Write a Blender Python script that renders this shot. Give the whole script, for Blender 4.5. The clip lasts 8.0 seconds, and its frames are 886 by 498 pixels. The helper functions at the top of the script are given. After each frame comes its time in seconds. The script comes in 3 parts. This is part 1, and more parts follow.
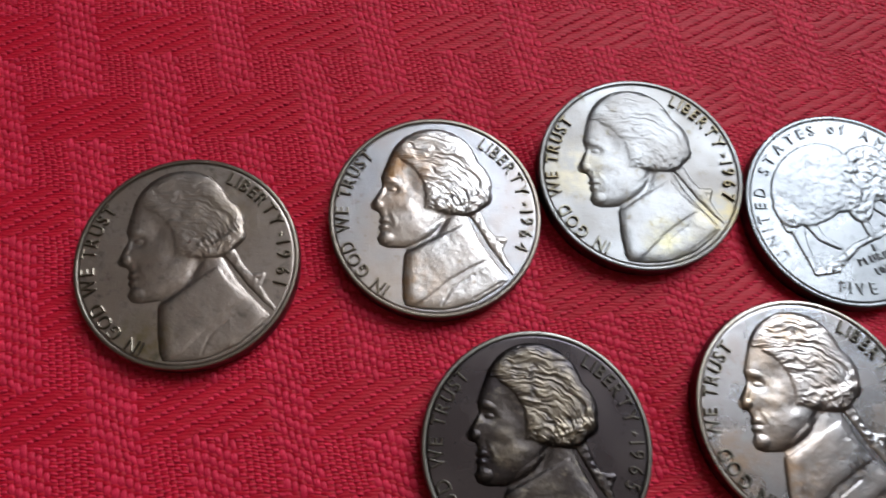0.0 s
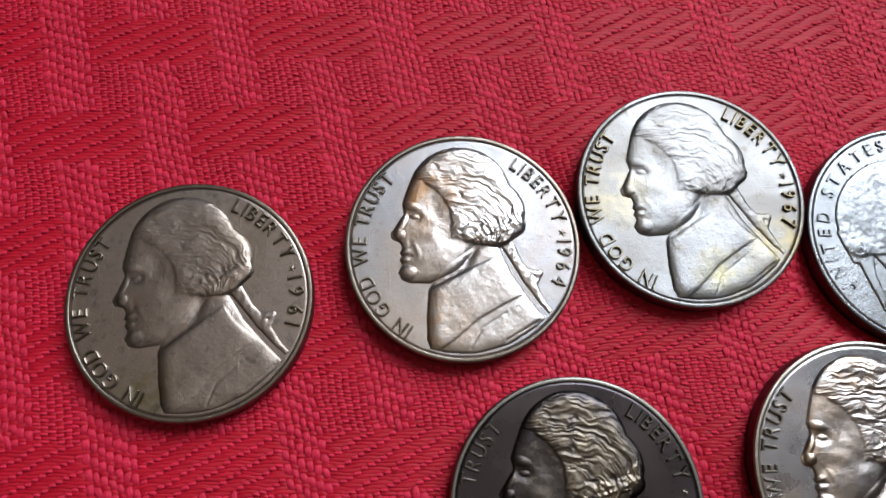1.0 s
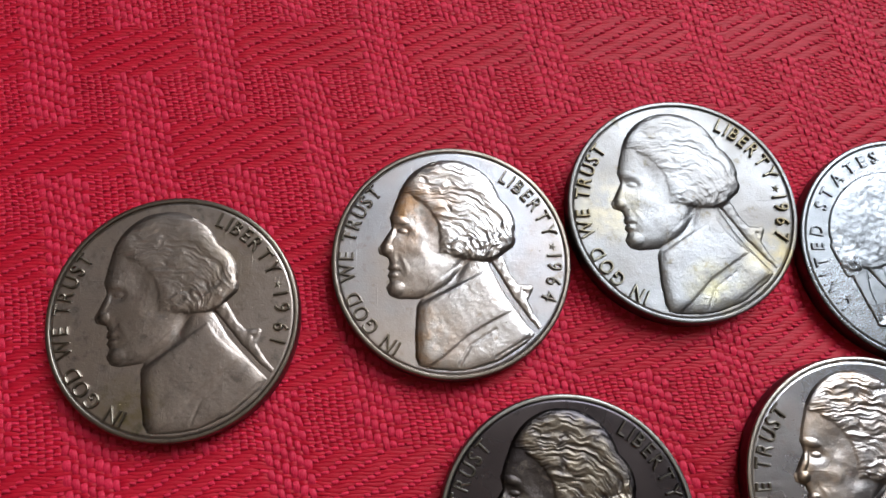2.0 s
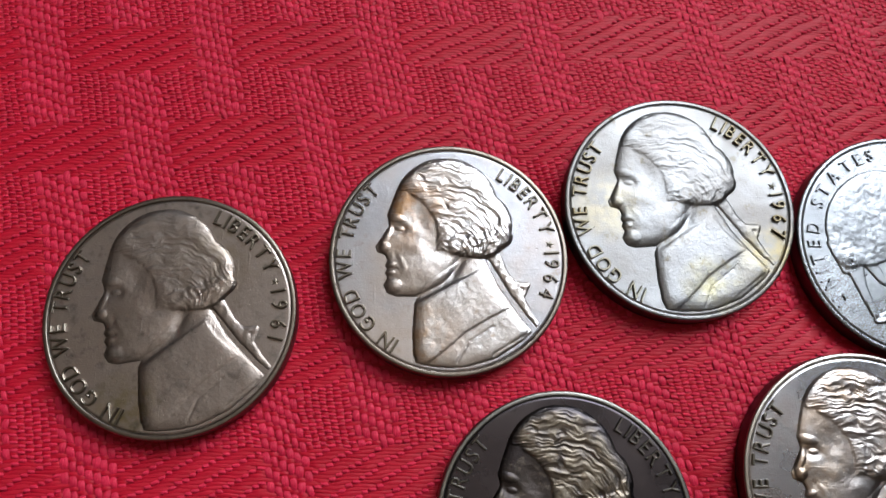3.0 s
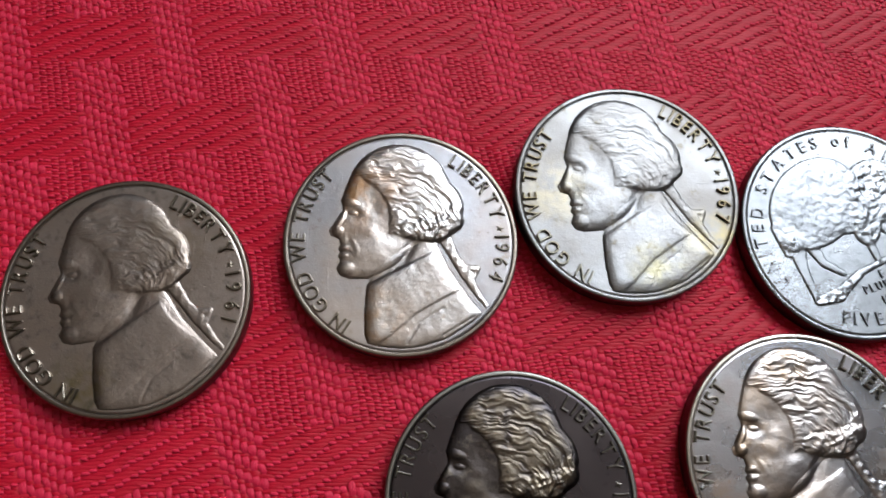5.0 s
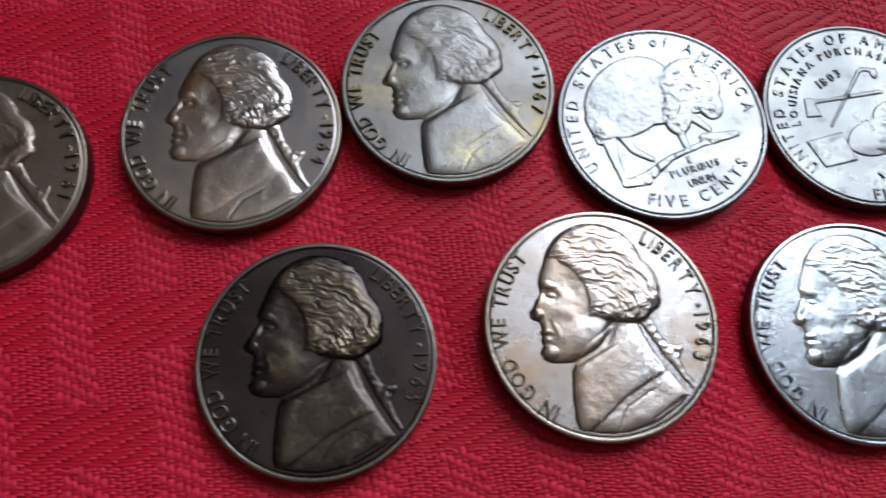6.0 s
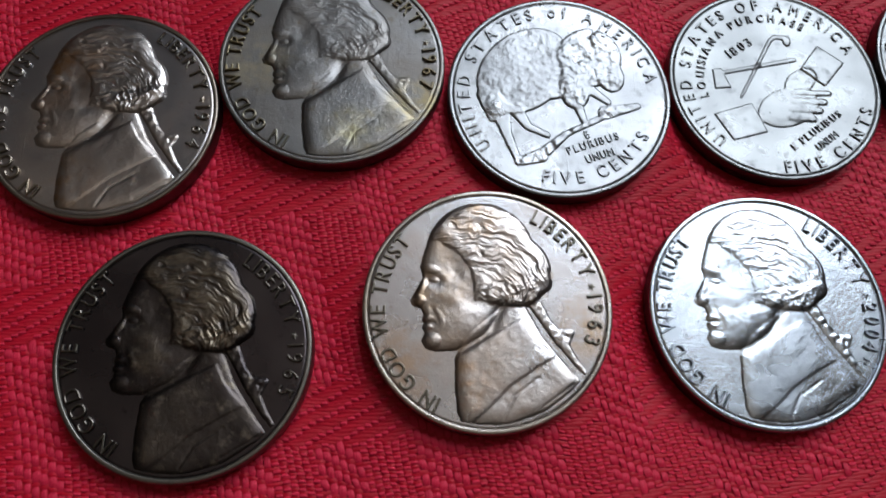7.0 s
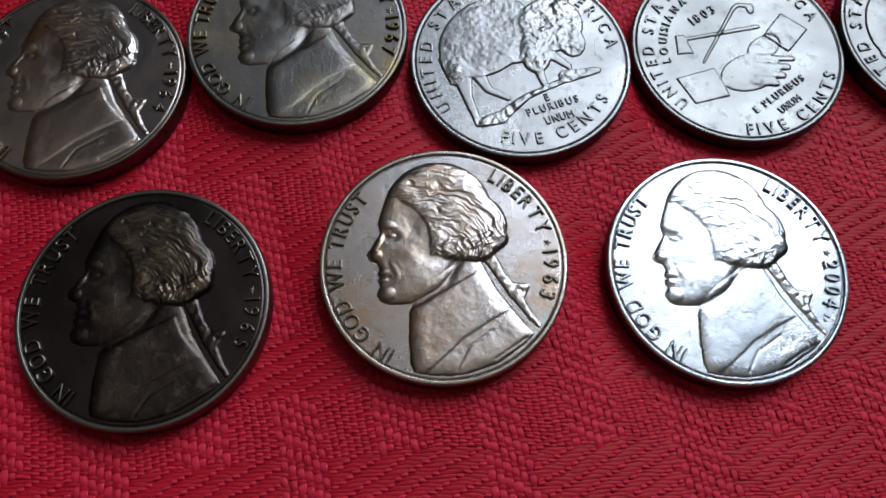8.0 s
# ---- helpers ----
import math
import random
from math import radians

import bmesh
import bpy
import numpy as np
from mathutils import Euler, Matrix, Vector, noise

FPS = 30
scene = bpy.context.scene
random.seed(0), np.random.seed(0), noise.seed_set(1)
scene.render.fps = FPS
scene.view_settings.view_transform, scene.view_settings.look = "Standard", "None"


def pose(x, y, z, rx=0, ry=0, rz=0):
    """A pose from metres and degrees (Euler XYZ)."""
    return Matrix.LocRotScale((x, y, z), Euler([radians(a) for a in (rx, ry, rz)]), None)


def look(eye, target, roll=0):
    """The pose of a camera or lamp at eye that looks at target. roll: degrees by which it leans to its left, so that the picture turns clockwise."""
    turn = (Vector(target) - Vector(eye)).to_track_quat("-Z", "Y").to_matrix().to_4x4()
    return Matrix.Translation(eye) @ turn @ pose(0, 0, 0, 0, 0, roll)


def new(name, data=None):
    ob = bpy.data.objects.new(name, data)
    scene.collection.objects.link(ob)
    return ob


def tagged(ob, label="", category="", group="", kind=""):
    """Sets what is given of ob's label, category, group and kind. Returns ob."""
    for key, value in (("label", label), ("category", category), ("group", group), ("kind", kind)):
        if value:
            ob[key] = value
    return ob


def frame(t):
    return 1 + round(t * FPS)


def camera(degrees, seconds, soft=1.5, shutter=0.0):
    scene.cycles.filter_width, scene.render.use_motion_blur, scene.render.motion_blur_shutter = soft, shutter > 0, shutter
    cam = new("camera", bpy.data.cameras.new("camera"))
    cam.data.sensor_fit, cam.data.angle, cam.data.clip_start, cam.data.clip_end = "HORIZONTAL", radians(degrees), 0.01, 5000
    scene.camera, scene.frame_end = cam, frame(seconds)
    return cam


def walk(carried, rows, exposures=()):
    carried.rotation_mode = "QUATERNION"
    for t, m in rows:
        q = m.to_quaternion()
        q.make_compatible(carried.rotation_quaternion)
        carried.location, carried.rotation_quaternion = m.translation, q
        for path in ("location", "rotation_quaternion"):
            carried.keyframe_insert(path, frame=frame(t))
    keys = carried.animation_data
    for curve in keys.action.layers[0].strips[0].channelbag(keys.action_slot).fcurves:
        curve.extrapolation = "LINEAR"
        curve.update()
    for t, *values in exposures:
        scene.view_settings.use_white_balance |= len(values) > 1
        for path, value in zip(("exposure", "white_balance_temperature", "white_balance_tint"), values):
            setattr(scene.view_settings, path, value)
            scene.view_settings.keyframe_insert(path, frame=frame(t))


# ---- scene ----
MM = 0.001   # millimetre
FOV = 62.2
# seconds, x, y, z in millimetres, turn about x, y, z in degrees
PATH = [
    (0, 20.45, -20.92, 70.19, 18.18, -3.47, 0.16),
    (0.2, 19.46, -19.49, 68.63, 18.57, -2.61, 0.52),
    (0.5, 19.44, -15.37, 66.99, 16.41, -2.71, 0.20),
    (1, 18.97, -12.89, 65.14, 15.56, -2.78, 0.24),
    (1.5, 19.26, -11.20, 64.63, 15.47, -3.04, 0.07),
    (3, 19.75, -11.95, 64.47, 15.91, -3.16, -0.06),
    (3.5, 19.34, -12.12, 64.74, 15.94, -3.13, 0.01),
    (4, 20.06, -11.92, 64.71, 15.94, -3.10, -0.03),
    (4.2, 19.99, -12.34, 64.71, 16.16, -3.01, -0.01),
    (5.3, 26.00, -16.53, 66.38, 16.30, -4.05, -0.34),
    (5.5, 29.49, -20.12, 67.05, 16.81, -3.50, 0.07),
    (5.7, 36.06, -25.14, 67.34, 18.11, -2.58, 0.22),
    (5.8, 37.65, -27.38, 66.99, 18.48, -2.69, -0.23),
    (6, 41.47, -28.16, 66.69, 18.18, -2.51, 0.03),
    (6.2, 46.38, -28.66, 64.23, 18.47, -2.48, -0.67),
    (6.5, 48.05, -28.31, 64.00, 18.34, -2.43, -0.78),
    (6.8, 51.04, -27.93, 62.62, 18.35, -1.99, -0.97),
    (7, 52.26, -28.65, 63.01, 18.40, -2.04, -1.21),
    (7.1, 53.29, -30.46, 62.68, 18.96, -1.83, -0.93),
    (7.2, 56.07, -32.49, 61.77, 20.10, -1.39, -0.89),
    (7.3, 57.86, -31.87, 60.36, 18.89, -1.05, -1.30),
    (7.5, 57.48, -31.06, 61.02, 18.64, -0.87, -1.27),
    (7.6, 57.46, -31.65, 60.87, 19.19, -0.82, -1.09),
    (7.7, 57.51, -33.22, 61.27, 20.30, -0.70, -1.10),
    (8, 57.47, -34.45, 61.77, 20.26, -0.67, -0.84),
]
cam = camera(FOV, 8.0, soft=1.6, shutter=0.35)
walk(cam, [(t, pose(x * 0.001, y * 0.001, z * 0.001, a, b, c)) for t, x, y, z, a, b, c in PATH],
     exposures=[(0.0, 0.25), (0.5, 0.43), (1.5, 0.55), (4.2, 0.55), (5.5, 0.38), (6.5, -0.07), (7.0, -0.03), (8.0, -0.18)])

# ---- light: a cool daylight window close beside the table ----
WIN_AZ = radians(53)      # compass of the window seen from the coins
WIN_DIST = 0.65
world = bpy.data.worlds.new("sky")
scene.world = world
world.use_nodes = True
sky = world.node_tree.nodes.new("ShaderNodeTexSky")
sky.sky_type, sky.sun_disc = "NISHITA", False
sky.sun_elevation, sky.sun_rotation = radians(35), radians(200)
world.node_tree.links.new(sky.outputs[0], world.node_tree.nodes["Background"].inputs[0])
world.node_tree.nodes["Background"].inputs[1].default_value = 0.12

ROOM = Matrix.Translation((0.04, 0.0, 0.0)) @ Matrix.Rotation(WIN_AZ, 4, "Z")   # room axes: x towards the window
WIN_W, WIN_Z0, WIN_Z1 = 0.76, 0.40, 1.68
lamp = bpy.data.lights.new("window_daylight", "AREA")
lamp.shape, lamp.size, lamp.size_y, lamp.energy, lamp.color = "RECTANGLE", WIN_W, WIN_Z1 - WIN_Z0, 20.5, (0.83, 0.93, 1.0)
lamp_ob = new("window_daylight", lamp)
lamp_ob.matrix_world = ROOM @ look((WIN_DIST + 0.06, 0, (WIN_Z0 + WIN_Z1) / 2), (0, 0, (WIN_Z0 + WIN_Z1) / 2))


# ---- materials ----
def nodes_of(name):
    m = bpy.data.materials.new(name)
    m.use_nodes = True
    t = m.node_tree
    return m, t, t.nodes["Principled BSDF"]


def add(t, kind, **values):
    n = t.nodes.new(kind)
    for k, v in values.items():
        n.inputs[k].default_value = v
    return n


def position(t, sx=1, sy=1, sz=1, turn=0):
    g = t.nodes.new("ShaderNodeNewGeometry")
    m = t.nodes.new("ShaderNodeMapping")
    m.inputs["Scale"].default_value = (sx, sy, sz)
    m.inputs["Rotation"].default_value = (0, 0, radians(turn))
    t.links.new(g.outputs["Position"], m.inputs["Vector"])
    return m.outputs["Vector"]


def noise_at(t, vec, scale, detail=4, rough=0.55, lo=0.35, hi=0.65):
    n = add(t, "ShaderNodeTexNoise", Scale=scale, Detail=detail, Roughness=rough)
    t.links.new(vec, n.inputs["Vector"])
    r = t.nodes.new("ShaderNodeMapRange")
    r.inputs["From Min"].default_value, r.inputs["From Max"].default_value = lo, hi
    t.links.new(n.outputs["Fac"], r.inputs["Value"])
    return r.outputs["Result"]


def mix(t, fac, a, b):
    m = t.nodes.new("ShaderNodeMix")
    m.data_type = "RGBA"
    if isinstance(fac, float):
        m.inputs[0].default_value = fac
    else:
        t.links.new(fac, m.inputs[0])
    for i, c in ((6, a), (7, b)):
        if isinstance(c, tuple):
            m.inputs[i].default_value = (*c, 1)
        else:
            t.links.new(c, m.inputs[i])
    return m.outputs[2]


def scaled(t, v, lo, hi):
    r = t.nodes.new("ShaderNodeMapRange")
    r.inputs["To Min"].default_value, r.inputs["To Max"].default_value = lo, hi
    t.links.new(v, r.inputs["Value"])
    return r.outputs["Result"]


def coin_metal(name, clean, tone, stain, rough, stain_amount=0.3, bump=0.35, patches=(), rubbed=None):
    """Struck cupronickel: clean metal, broad toning, small stains, pits and fine scratches."""
    m, t, p = nodes_of(name)
    v = position(t)
    broad = noise_at(t, v, 170, 3, 0.5, 0.38, 0.66)
    spots = noise_at(t, v, 900, 5, 0.65, 0.66 - 0.2 * stain_amount, 0.74)
    grit = noise_at(t, v, 6000, 3, 0.6, 0.3, 0.7)
    pits = noise_at(t, v, 3200, 3, 0.6, 0.70, 0.76)
    scr = noise_at(t, position(t, 1, 0.05, 1, 28), 4000, 2, 0.5, 0.66, 0.74)
    scr2 = noise_at(t, position(t, 0.06, 1, 1, 12), 3600, 2, 0.5, 0.68, 0.76)
    dent = noise_at(t, v, 1500, 4, 0.6, 0.3, 0.7)
    c = mix(t, broad, clean, tone)
    c = mix(t, spots, c, stain)
    c = mix(t, pits, c, tuple(0.6 * x for x in stain))
    for px, py, reach, tint in patches:      # larger toned stains, ragged at the edge
        d = t.nodes.new("ShaderNodeVectorMath")
        d.operation = "DISTANCE"
        t.links.new(v, d.inputs[0])
        d.inputs[1].default_value = (px * MM, py * MM, 1.9 * MM)
        r = t.nodes.new("ShaderNodeMapRange")
        r.inputs["From Min"].default_value, r.inputs["From Max"].default_value = reach * MM, 0.15 * reach * MM
        t.links.new(d.outputs["Value"], r.inputs["Value"])
        ragged = t.nodes.new("ShaderNodeMath")
        ragged.operation = "MULTIPLY"
        t.links.new(r.outputs["Result"], ragged.inputs[0])
        t.links.new(noise_at(t, v, 650, 4, 0.6, 0.36, 0.62), ragged.inputs[1])
        c = mix(t, ragged.outputs[0], c, tint)
    if rubbed:                               # high points rubbed back to brighter metal
        low, high, tint = rubbed
        xyz = t.nodes.new("ShaderNodeSeparateXYZ")
        t.links.new(v, xyz.inputs[0])
        r = t.nodes.new("ShaderNodeMapRange")
        r.inputs["From Min"].default_value, r.inputs["From Max"].default_value = low * MM, high * MM
        t.links.new(xyz.outputs["Z"], r.inputs["Value"])
        worn = t.nodes.new("ShaderNodeMath")
        worn.operation = "MULTIPLY"
        t.links.new(r.outputs["Result"], worn.inputs[0])
        t.links.new(noise_at(t, v, 800, 4, 0.6, 0.3, 0.6), worn.inputs[1])
        c = mix(t, worn.outputs[0], c, tint)
    t.links.new(c, p.inputs["Base Color"])
    p.inputs["Metallic"].default_value = 1.0
    sp = t.nodes.new("ShaderNodeMath")
    sp.operation = "ADD"
    t.links.new(scaled(t, broad, rough - 0.05, rough + 0.06), sp.inputs[0])
    t.links.new(scaled(t, spots, 0.0, 0.12), sp.inputs[1])
    t.links.new(sp.outputs[0], p.inputs["Roughness"])
    h = t.nodes.new("ShaderNodeMath")
    h.operation = "ADD"
    t.links.new(scaled(t, grit, 0.0, 0.3), h.inputs[0])
    d3 = t.nodes.new("ShaderNodeMath")
    d3.operation = "MULTIPLY_ADD"
    t.links.new(dent, d3.inputs[0])
    d3.inputs[1].default_value = 0.5
    sc = t.nodes.new("ShaderNodeMath")
    sc.operation = "ADD"
    t.links.new(scaled(t, pits, 0.0, -1.6), sc.inputs[0])
    both = t.nodes.new("ShaderNodeMath")
    both.operation = "ADD"
    t.links.new(scr, both.inputs[0])
    t.links.new(scr2, both.inputs[1])
    t.links.new(scaled(t, both.outputs[0], 0.0, 0.35), sc.inputs[1])
    t.links.new(sc.outputs[0], d3.inputs[2])
    t.links.new(d3.outputs[0], h.inputs[1])
    h2 = t.nodes.new("ShaderNodeMath")
    h2.operation = "MULTIPLY_ADD"
    t.links.new(broad, h2.inputs[0])
    h2.inputs[1].default_value = 1.0
    t.links.new(h.outputs[0], h2.inputs[2])
    b = add(t, "ShaderNodeBump", Strength=bump, Distance=0.00002)
    t.links.new(h2.outputs[0], b.inputs["Height"])
    t.links.new(b.outputs["Normal"], p.inputs["Normal"])
    return m


def yarn_material(name, a, b, stretch, rough, sheen, uneven=0.4, relief=0.5):
    m, t, p = nodes_of(name)
    v = position(t)
    fib = position(t, *stretch)
    fibre = noise_at(t, fib, 9000, 3, 0.6, 0.3, 0.7)
    cloud = noise_at(t, v, 120, 3, 0.5, 0.3, 0.7)
    info = t.nodes.new("ShaderNodeNewGeometry")
    c = mix(t, fibre, a, b)
    dark = tuple(x * 0.72 for x in a)
    c = mix(t, scaled(t, info.outputs["Random Per Island"], 0.0, uneven), c, dark)
    c = mix(t, scaled(t, cloud, 0.0, 0.25), c, dark)
    t.links.new(c, p.inputs["Base Color"])
    p.inputs["Roughness"].default_value = rough
    p.inputs["Specular IOR Level"].default_value = 0.3
    p.inputs["Sheen Weight"].default_value = sheen
    p.inputs["Sheen Tint"].default_value = (1.0, 0.45, 0.5, 1)
    p.inputs["Sheen Roughness"].default_value = 0.4
    bp = add(t, "ShaderNodeBump", Strength=relief, Distance=0.00004)
    t.links.new(fibre, bp.inputs["Height"])
    t.links.new(bp.outputs["Normal"], p.inputs["Normal"])
    return m


def plain_material(name, a, b, scale, rough, bump=0.1):
    m, t, p = nodes_of(name)
    v = position(t)
    n = noise_at(t, v, scale, 5, 0.6)
    f = noise_at(t, v, scale * 25, 3, 0.6)
    t.links.new(mix(t, n, a, b), p.inputs["Base Color"])
    p.inputs["Roughness"].default_value = rough
    bp = add(t, "ShaderNodeBump", Strength=bump, Distance=0.002)
    t.links.new(f, bp.inputs["Height"])
    t.links.new(bp.outputs["Normal"], p.inputs["Normal"])
    return m


# warp paler than weft: part of the floats' sheen is put into the colour
WARP = yarn_material("red_warp_yarn", (0.71, 0.0130, 0.051), (0.81, 0.028, 0.081), (1.0, 0.12, 1.0), 0.55, 0.05, 0.5, 0.6)
WEFT = yarn_material("red_weft_yarn", (0.54, 0.0032, 0.0205), (0.61, 0.0054, 0.029), (0.12, 1.0, 1.0), 0.5, 0.02, 0.4, 0.4)
BASE_CLOTH = yarn_material("red_cloth_ground", (0.48, 0.005, 0.019), (0.56, 0.009, 0.027), (1, 1, 1), 0.8, 0.0)
WALL_PAINT = plain_material("wall_paint", (0.24, 0.165, 0.10), (0.28, 0.195, 0.125), 6, 0.8)
CEILING_PAINT = plain_material("ceiling_paint", (0.56, 0.46, 0.35), (0.62, 0.51, 0.39), 5, 0.9)
FLOOR_WOOD = plain_material("floor_wood", (0.12, 0.07, 0.04), (0.20, 0.12, 0.065), 12, 0.5)
TABLE_WOOD = plain_material("table_wood", (0.12, 0.06, 0.03), (0.20, 0.10, 0.05), 20, 0.4)
WHITE_TRIM = plain_material("white_trim", (0.76, 0.76, 0.75), (0.82, 0.82, 0.81), 15, 0.5)


# ---- helpers for meshes ----
def mesh_from(name, verts, faces, mats, smooth=False):
    me = bpy.data.meshes.new(name)
    me.from_pydata([tuple(v) for v in verts], [], [tuple(f) for f in faces])
    for m in mats if isinstance(mats, (list, tuple)) else [mats]:
        me.materials.append(m)
    if smooth:
        me.polygons.foreach_set("use_smooth", [True] * len(me.polygons))
    me.update()
    return me


def part(name, me, material, parent, label=""):
    """One mesh object under a thing; the material sits on the object so that meshes can be shared."""
    ob = new(name, me)
    ob.parent = parent
    if material is not None:
        ob.material_slots[0].link = "OBJECT"
        ob.material_slots[0].material = material
    if label:
        ob["label"] = label
    return ob


def box_mesh(name, lo, hi, material, bevel=0.0):
    bm = bmesh.new()
    bmesh.ops.create_cube(bm, size=1)
    size = [b - a for a, b in zip(lo, hi)]
    mid = [(a + b) / 2 for a, b in zip(lo, hi)]
    bmesh.ops.transform(bm, matrix=Matrix.Translation(mid) @ Matrix.Diagonal((*size, 1)), verts=bm.verts)
    if bevel:
        bmesh.ops.bevel(bm, geom=bm.edges[:], offset=bevel, segments=2, affect="EDGES")
    me = bpy.data.meshes.new(name)
    bm.to_mesh(me)
    bm.free()
    me.materials.append(material)
    return me


# ---- room ----
FLOOR_Z, CEIL_Z = -0.76, 1.86
XB, YB, T = -3.6, 2.6, 0.12


def wall(name, lo, hi, material, label):
    ob = new(name, box_mesh(name, lo, hi, material))
    ob.matrix_world = ROOM
    return tagged(ob, label, "wall" if "wall" in name else name.split("_")[0], kind="structure")


wall("floor", (XB - T, -YB - T, FLOOR_Z - 0.1), (WIN_DIST + T, YB + T, FLOOR_Z), FLOOR_WOOD, "brown wooden floor of the room")
wall("ceiling", (XB - T, -YB - T, CEIL_Z), (WIN_DIST + T, YB + T, CEIL_Z + 0.1), CEILING_PAINT, "plain warm beige painted ceiling")
wall("wall_back", (XB - T, -YB - T, FLOOR_Z), (XB, YB + T, CEIL_Z), WALL_PAINT, "plain dark grey-brown painted wall")
wall("wall_side_1", (XB, -YB - T, FLOOR_Z), (WIN_DIST, -YB, CEIL_Z), WALL_PAINT, "plain dark grey-brown painted wall")
wall("wall_side_2", (XB, YB, FLOOR_Z), (WIN_DIST, YB + T, CEIL_Z), WALL_PAINT, "plain dark grey-brown painted wall")


def window_wall():
    """Front wall in four blocks round the window opening."""
    x0, x1 = WIN_DIST, WIN_DIST + T
    h = WIN_W / 2
    blocks = [((x0, -YB - T, FLOOR_Z), (x1, -h, CEIL_Z)), ((x0, h, FLOOR_Z), (x1, YB + T, CEIL_Z)),
              ((x0, -h, FLOOR_Z), (x1, h, WIN_Z0)), ((x0, -h, WIN_Z1), (x1, h, CEIL_Z))]
    bm = bmesh.new()
    for lo, hi in blocks:
        g = bmesh.ops.create_cube(bm, size=1)["verts"]
        bmesh.ops.transform(bm, verts=g, matrix=Matrix.Translation([(a + b) / 2 for a, b in zip(lo, hi)])
                            @ Matrix.Diagonal((*[b - a for a, b in zip(lo, hi)], 1)))
    me = bpy.data.meshes.new("wall_window")
    bm.to_mesh(me)
    bm.free()
    me.materials.append(WALL_PAINT)
    ob = new("wall_window", me)
    ob.matrix_world = ROOM
    tagged(ob, "plain painted wall with a window opening", "wall", kind="structure")
    win = new("window_1")
    win.matrix_world = ROOM
    tagged(win, "bright white-framed window beside the table", "window", kind="structure")
    f = 0.04
    for n, lo, hi in (("frame_side", (x0 + 0.004, -h, WIN_Z0), (x0 + 0.05, -h + f, WIN_Z1)),
                      ("frame_side", (x0 + 0.004, h - f, WIN_Z0), (x0 + 0.05, h, WIN_Z1)),
                      ("frame_rail", (x0 + 0.004, -h + f, WIN_Z0), (x0 + 0.05, h - f, WIN_Z0 + f)),
                      ("frame_rail", (x0 + 0.004, -h + f, WIN_Z1 - f), (x0 + 0.05, h - f, WIN_Z1))):
        part(n, box_mesh(n, lo, hi, WHITE_TRIM, 0.004), None, win)


window_wall()

# ---- coins: places in millimetres, height of the cloth under each, turn ----
COINS = {
    "A": (0.00, 0.00, -0.28, 10),
    "B": (23.78, 5.21, 0.05, 0),
    "C": (44.78, 10.12, 0.73, 5),
    "D": (66.20, 6.89, 0.36, 0),
    "E": (88.19, 9.26, -1.40, 0),
    "F": (109.30, 10.90, -0.80, 22),
    "G": (33.19, -17.04, 0.08, -1),
    "H": (58.52, -13.79, 0.91, 2),
    "I": (83.45, -13.90, -0.80, -1),
}
COIN_R, COIN_H, FIELD = 10.605, 1.95, 1.74


def cloth_height(x, y):
    """The cloth's gentle swells, in millimetres; level under every coin."""
    num = np.zeros_like(x, dtype=float)
    den = np.full_like(num, 0.004)
    for cx, cy, dz, _ in COINS.values():
        d = np.maximum(np.hypot(x - cx, y - cy) - 10.0, 0.15)
        w = 1.0 / d ** 2
        num += w * dz
        den += w
    return num / den


# ---- table and tablecloth ----
table = tagged(new("table"), "dark wooden table under the red tablecloth", "table")
table.location = (0.045, 0.0, 0.0)
part("tabletop", box_mesh("tabletop", (-0.55, -0.38, -0.034), (0.55, 0.38, -0.0045), TABLE_WOOD, 0.004), None, table)
for sx in (-0.48, 0.48):
    for sy in (-0.31, 0.31):
        part("leg", box_mesh("leg", (sx - 0.03, sy - 0.03, FLOOR_Z), (sx + 0.03, sy + 0.03, -0.034), TABLE_WOOD, 0.004), None, table)

WARP_P, WEFT_P, SHEAR = 0.63, 0.30, 0.23     # yarn pitches in mm, lean of the warp
WEFT_TILT = 0.05      # slope of the weft
X0, X1, Y0, Y1 = -40.0, 126.0, -46.0, 48.0   # the stretch woven yarn by yarn


def woven(i, j):
    """True where the warp lies on top: a basket motif of warp-faced and weft-faced twill bars on a plain ground."""
    s, y = i * WARP_P, j * WEFT_P
    u, v = (s + 15.2) / 8.05, (y - 14.2) / 10.2
    k, m = np.floor(u).astype(int), np.floor(v).astype(int)
    a, b = (u - k) < 0.50, (v - m) < 0.50
    over = (k + m) % 2 == 1
    vert = a & (~b | over)
    horz = b & (~a | ~over)
    plain = (i + j) % 2 == 0
    up = np.where(vert, (i + j) % 4 != 0, np.where(horz, (i - j) % 4 == 0, plain))
    return up.astype(bool)


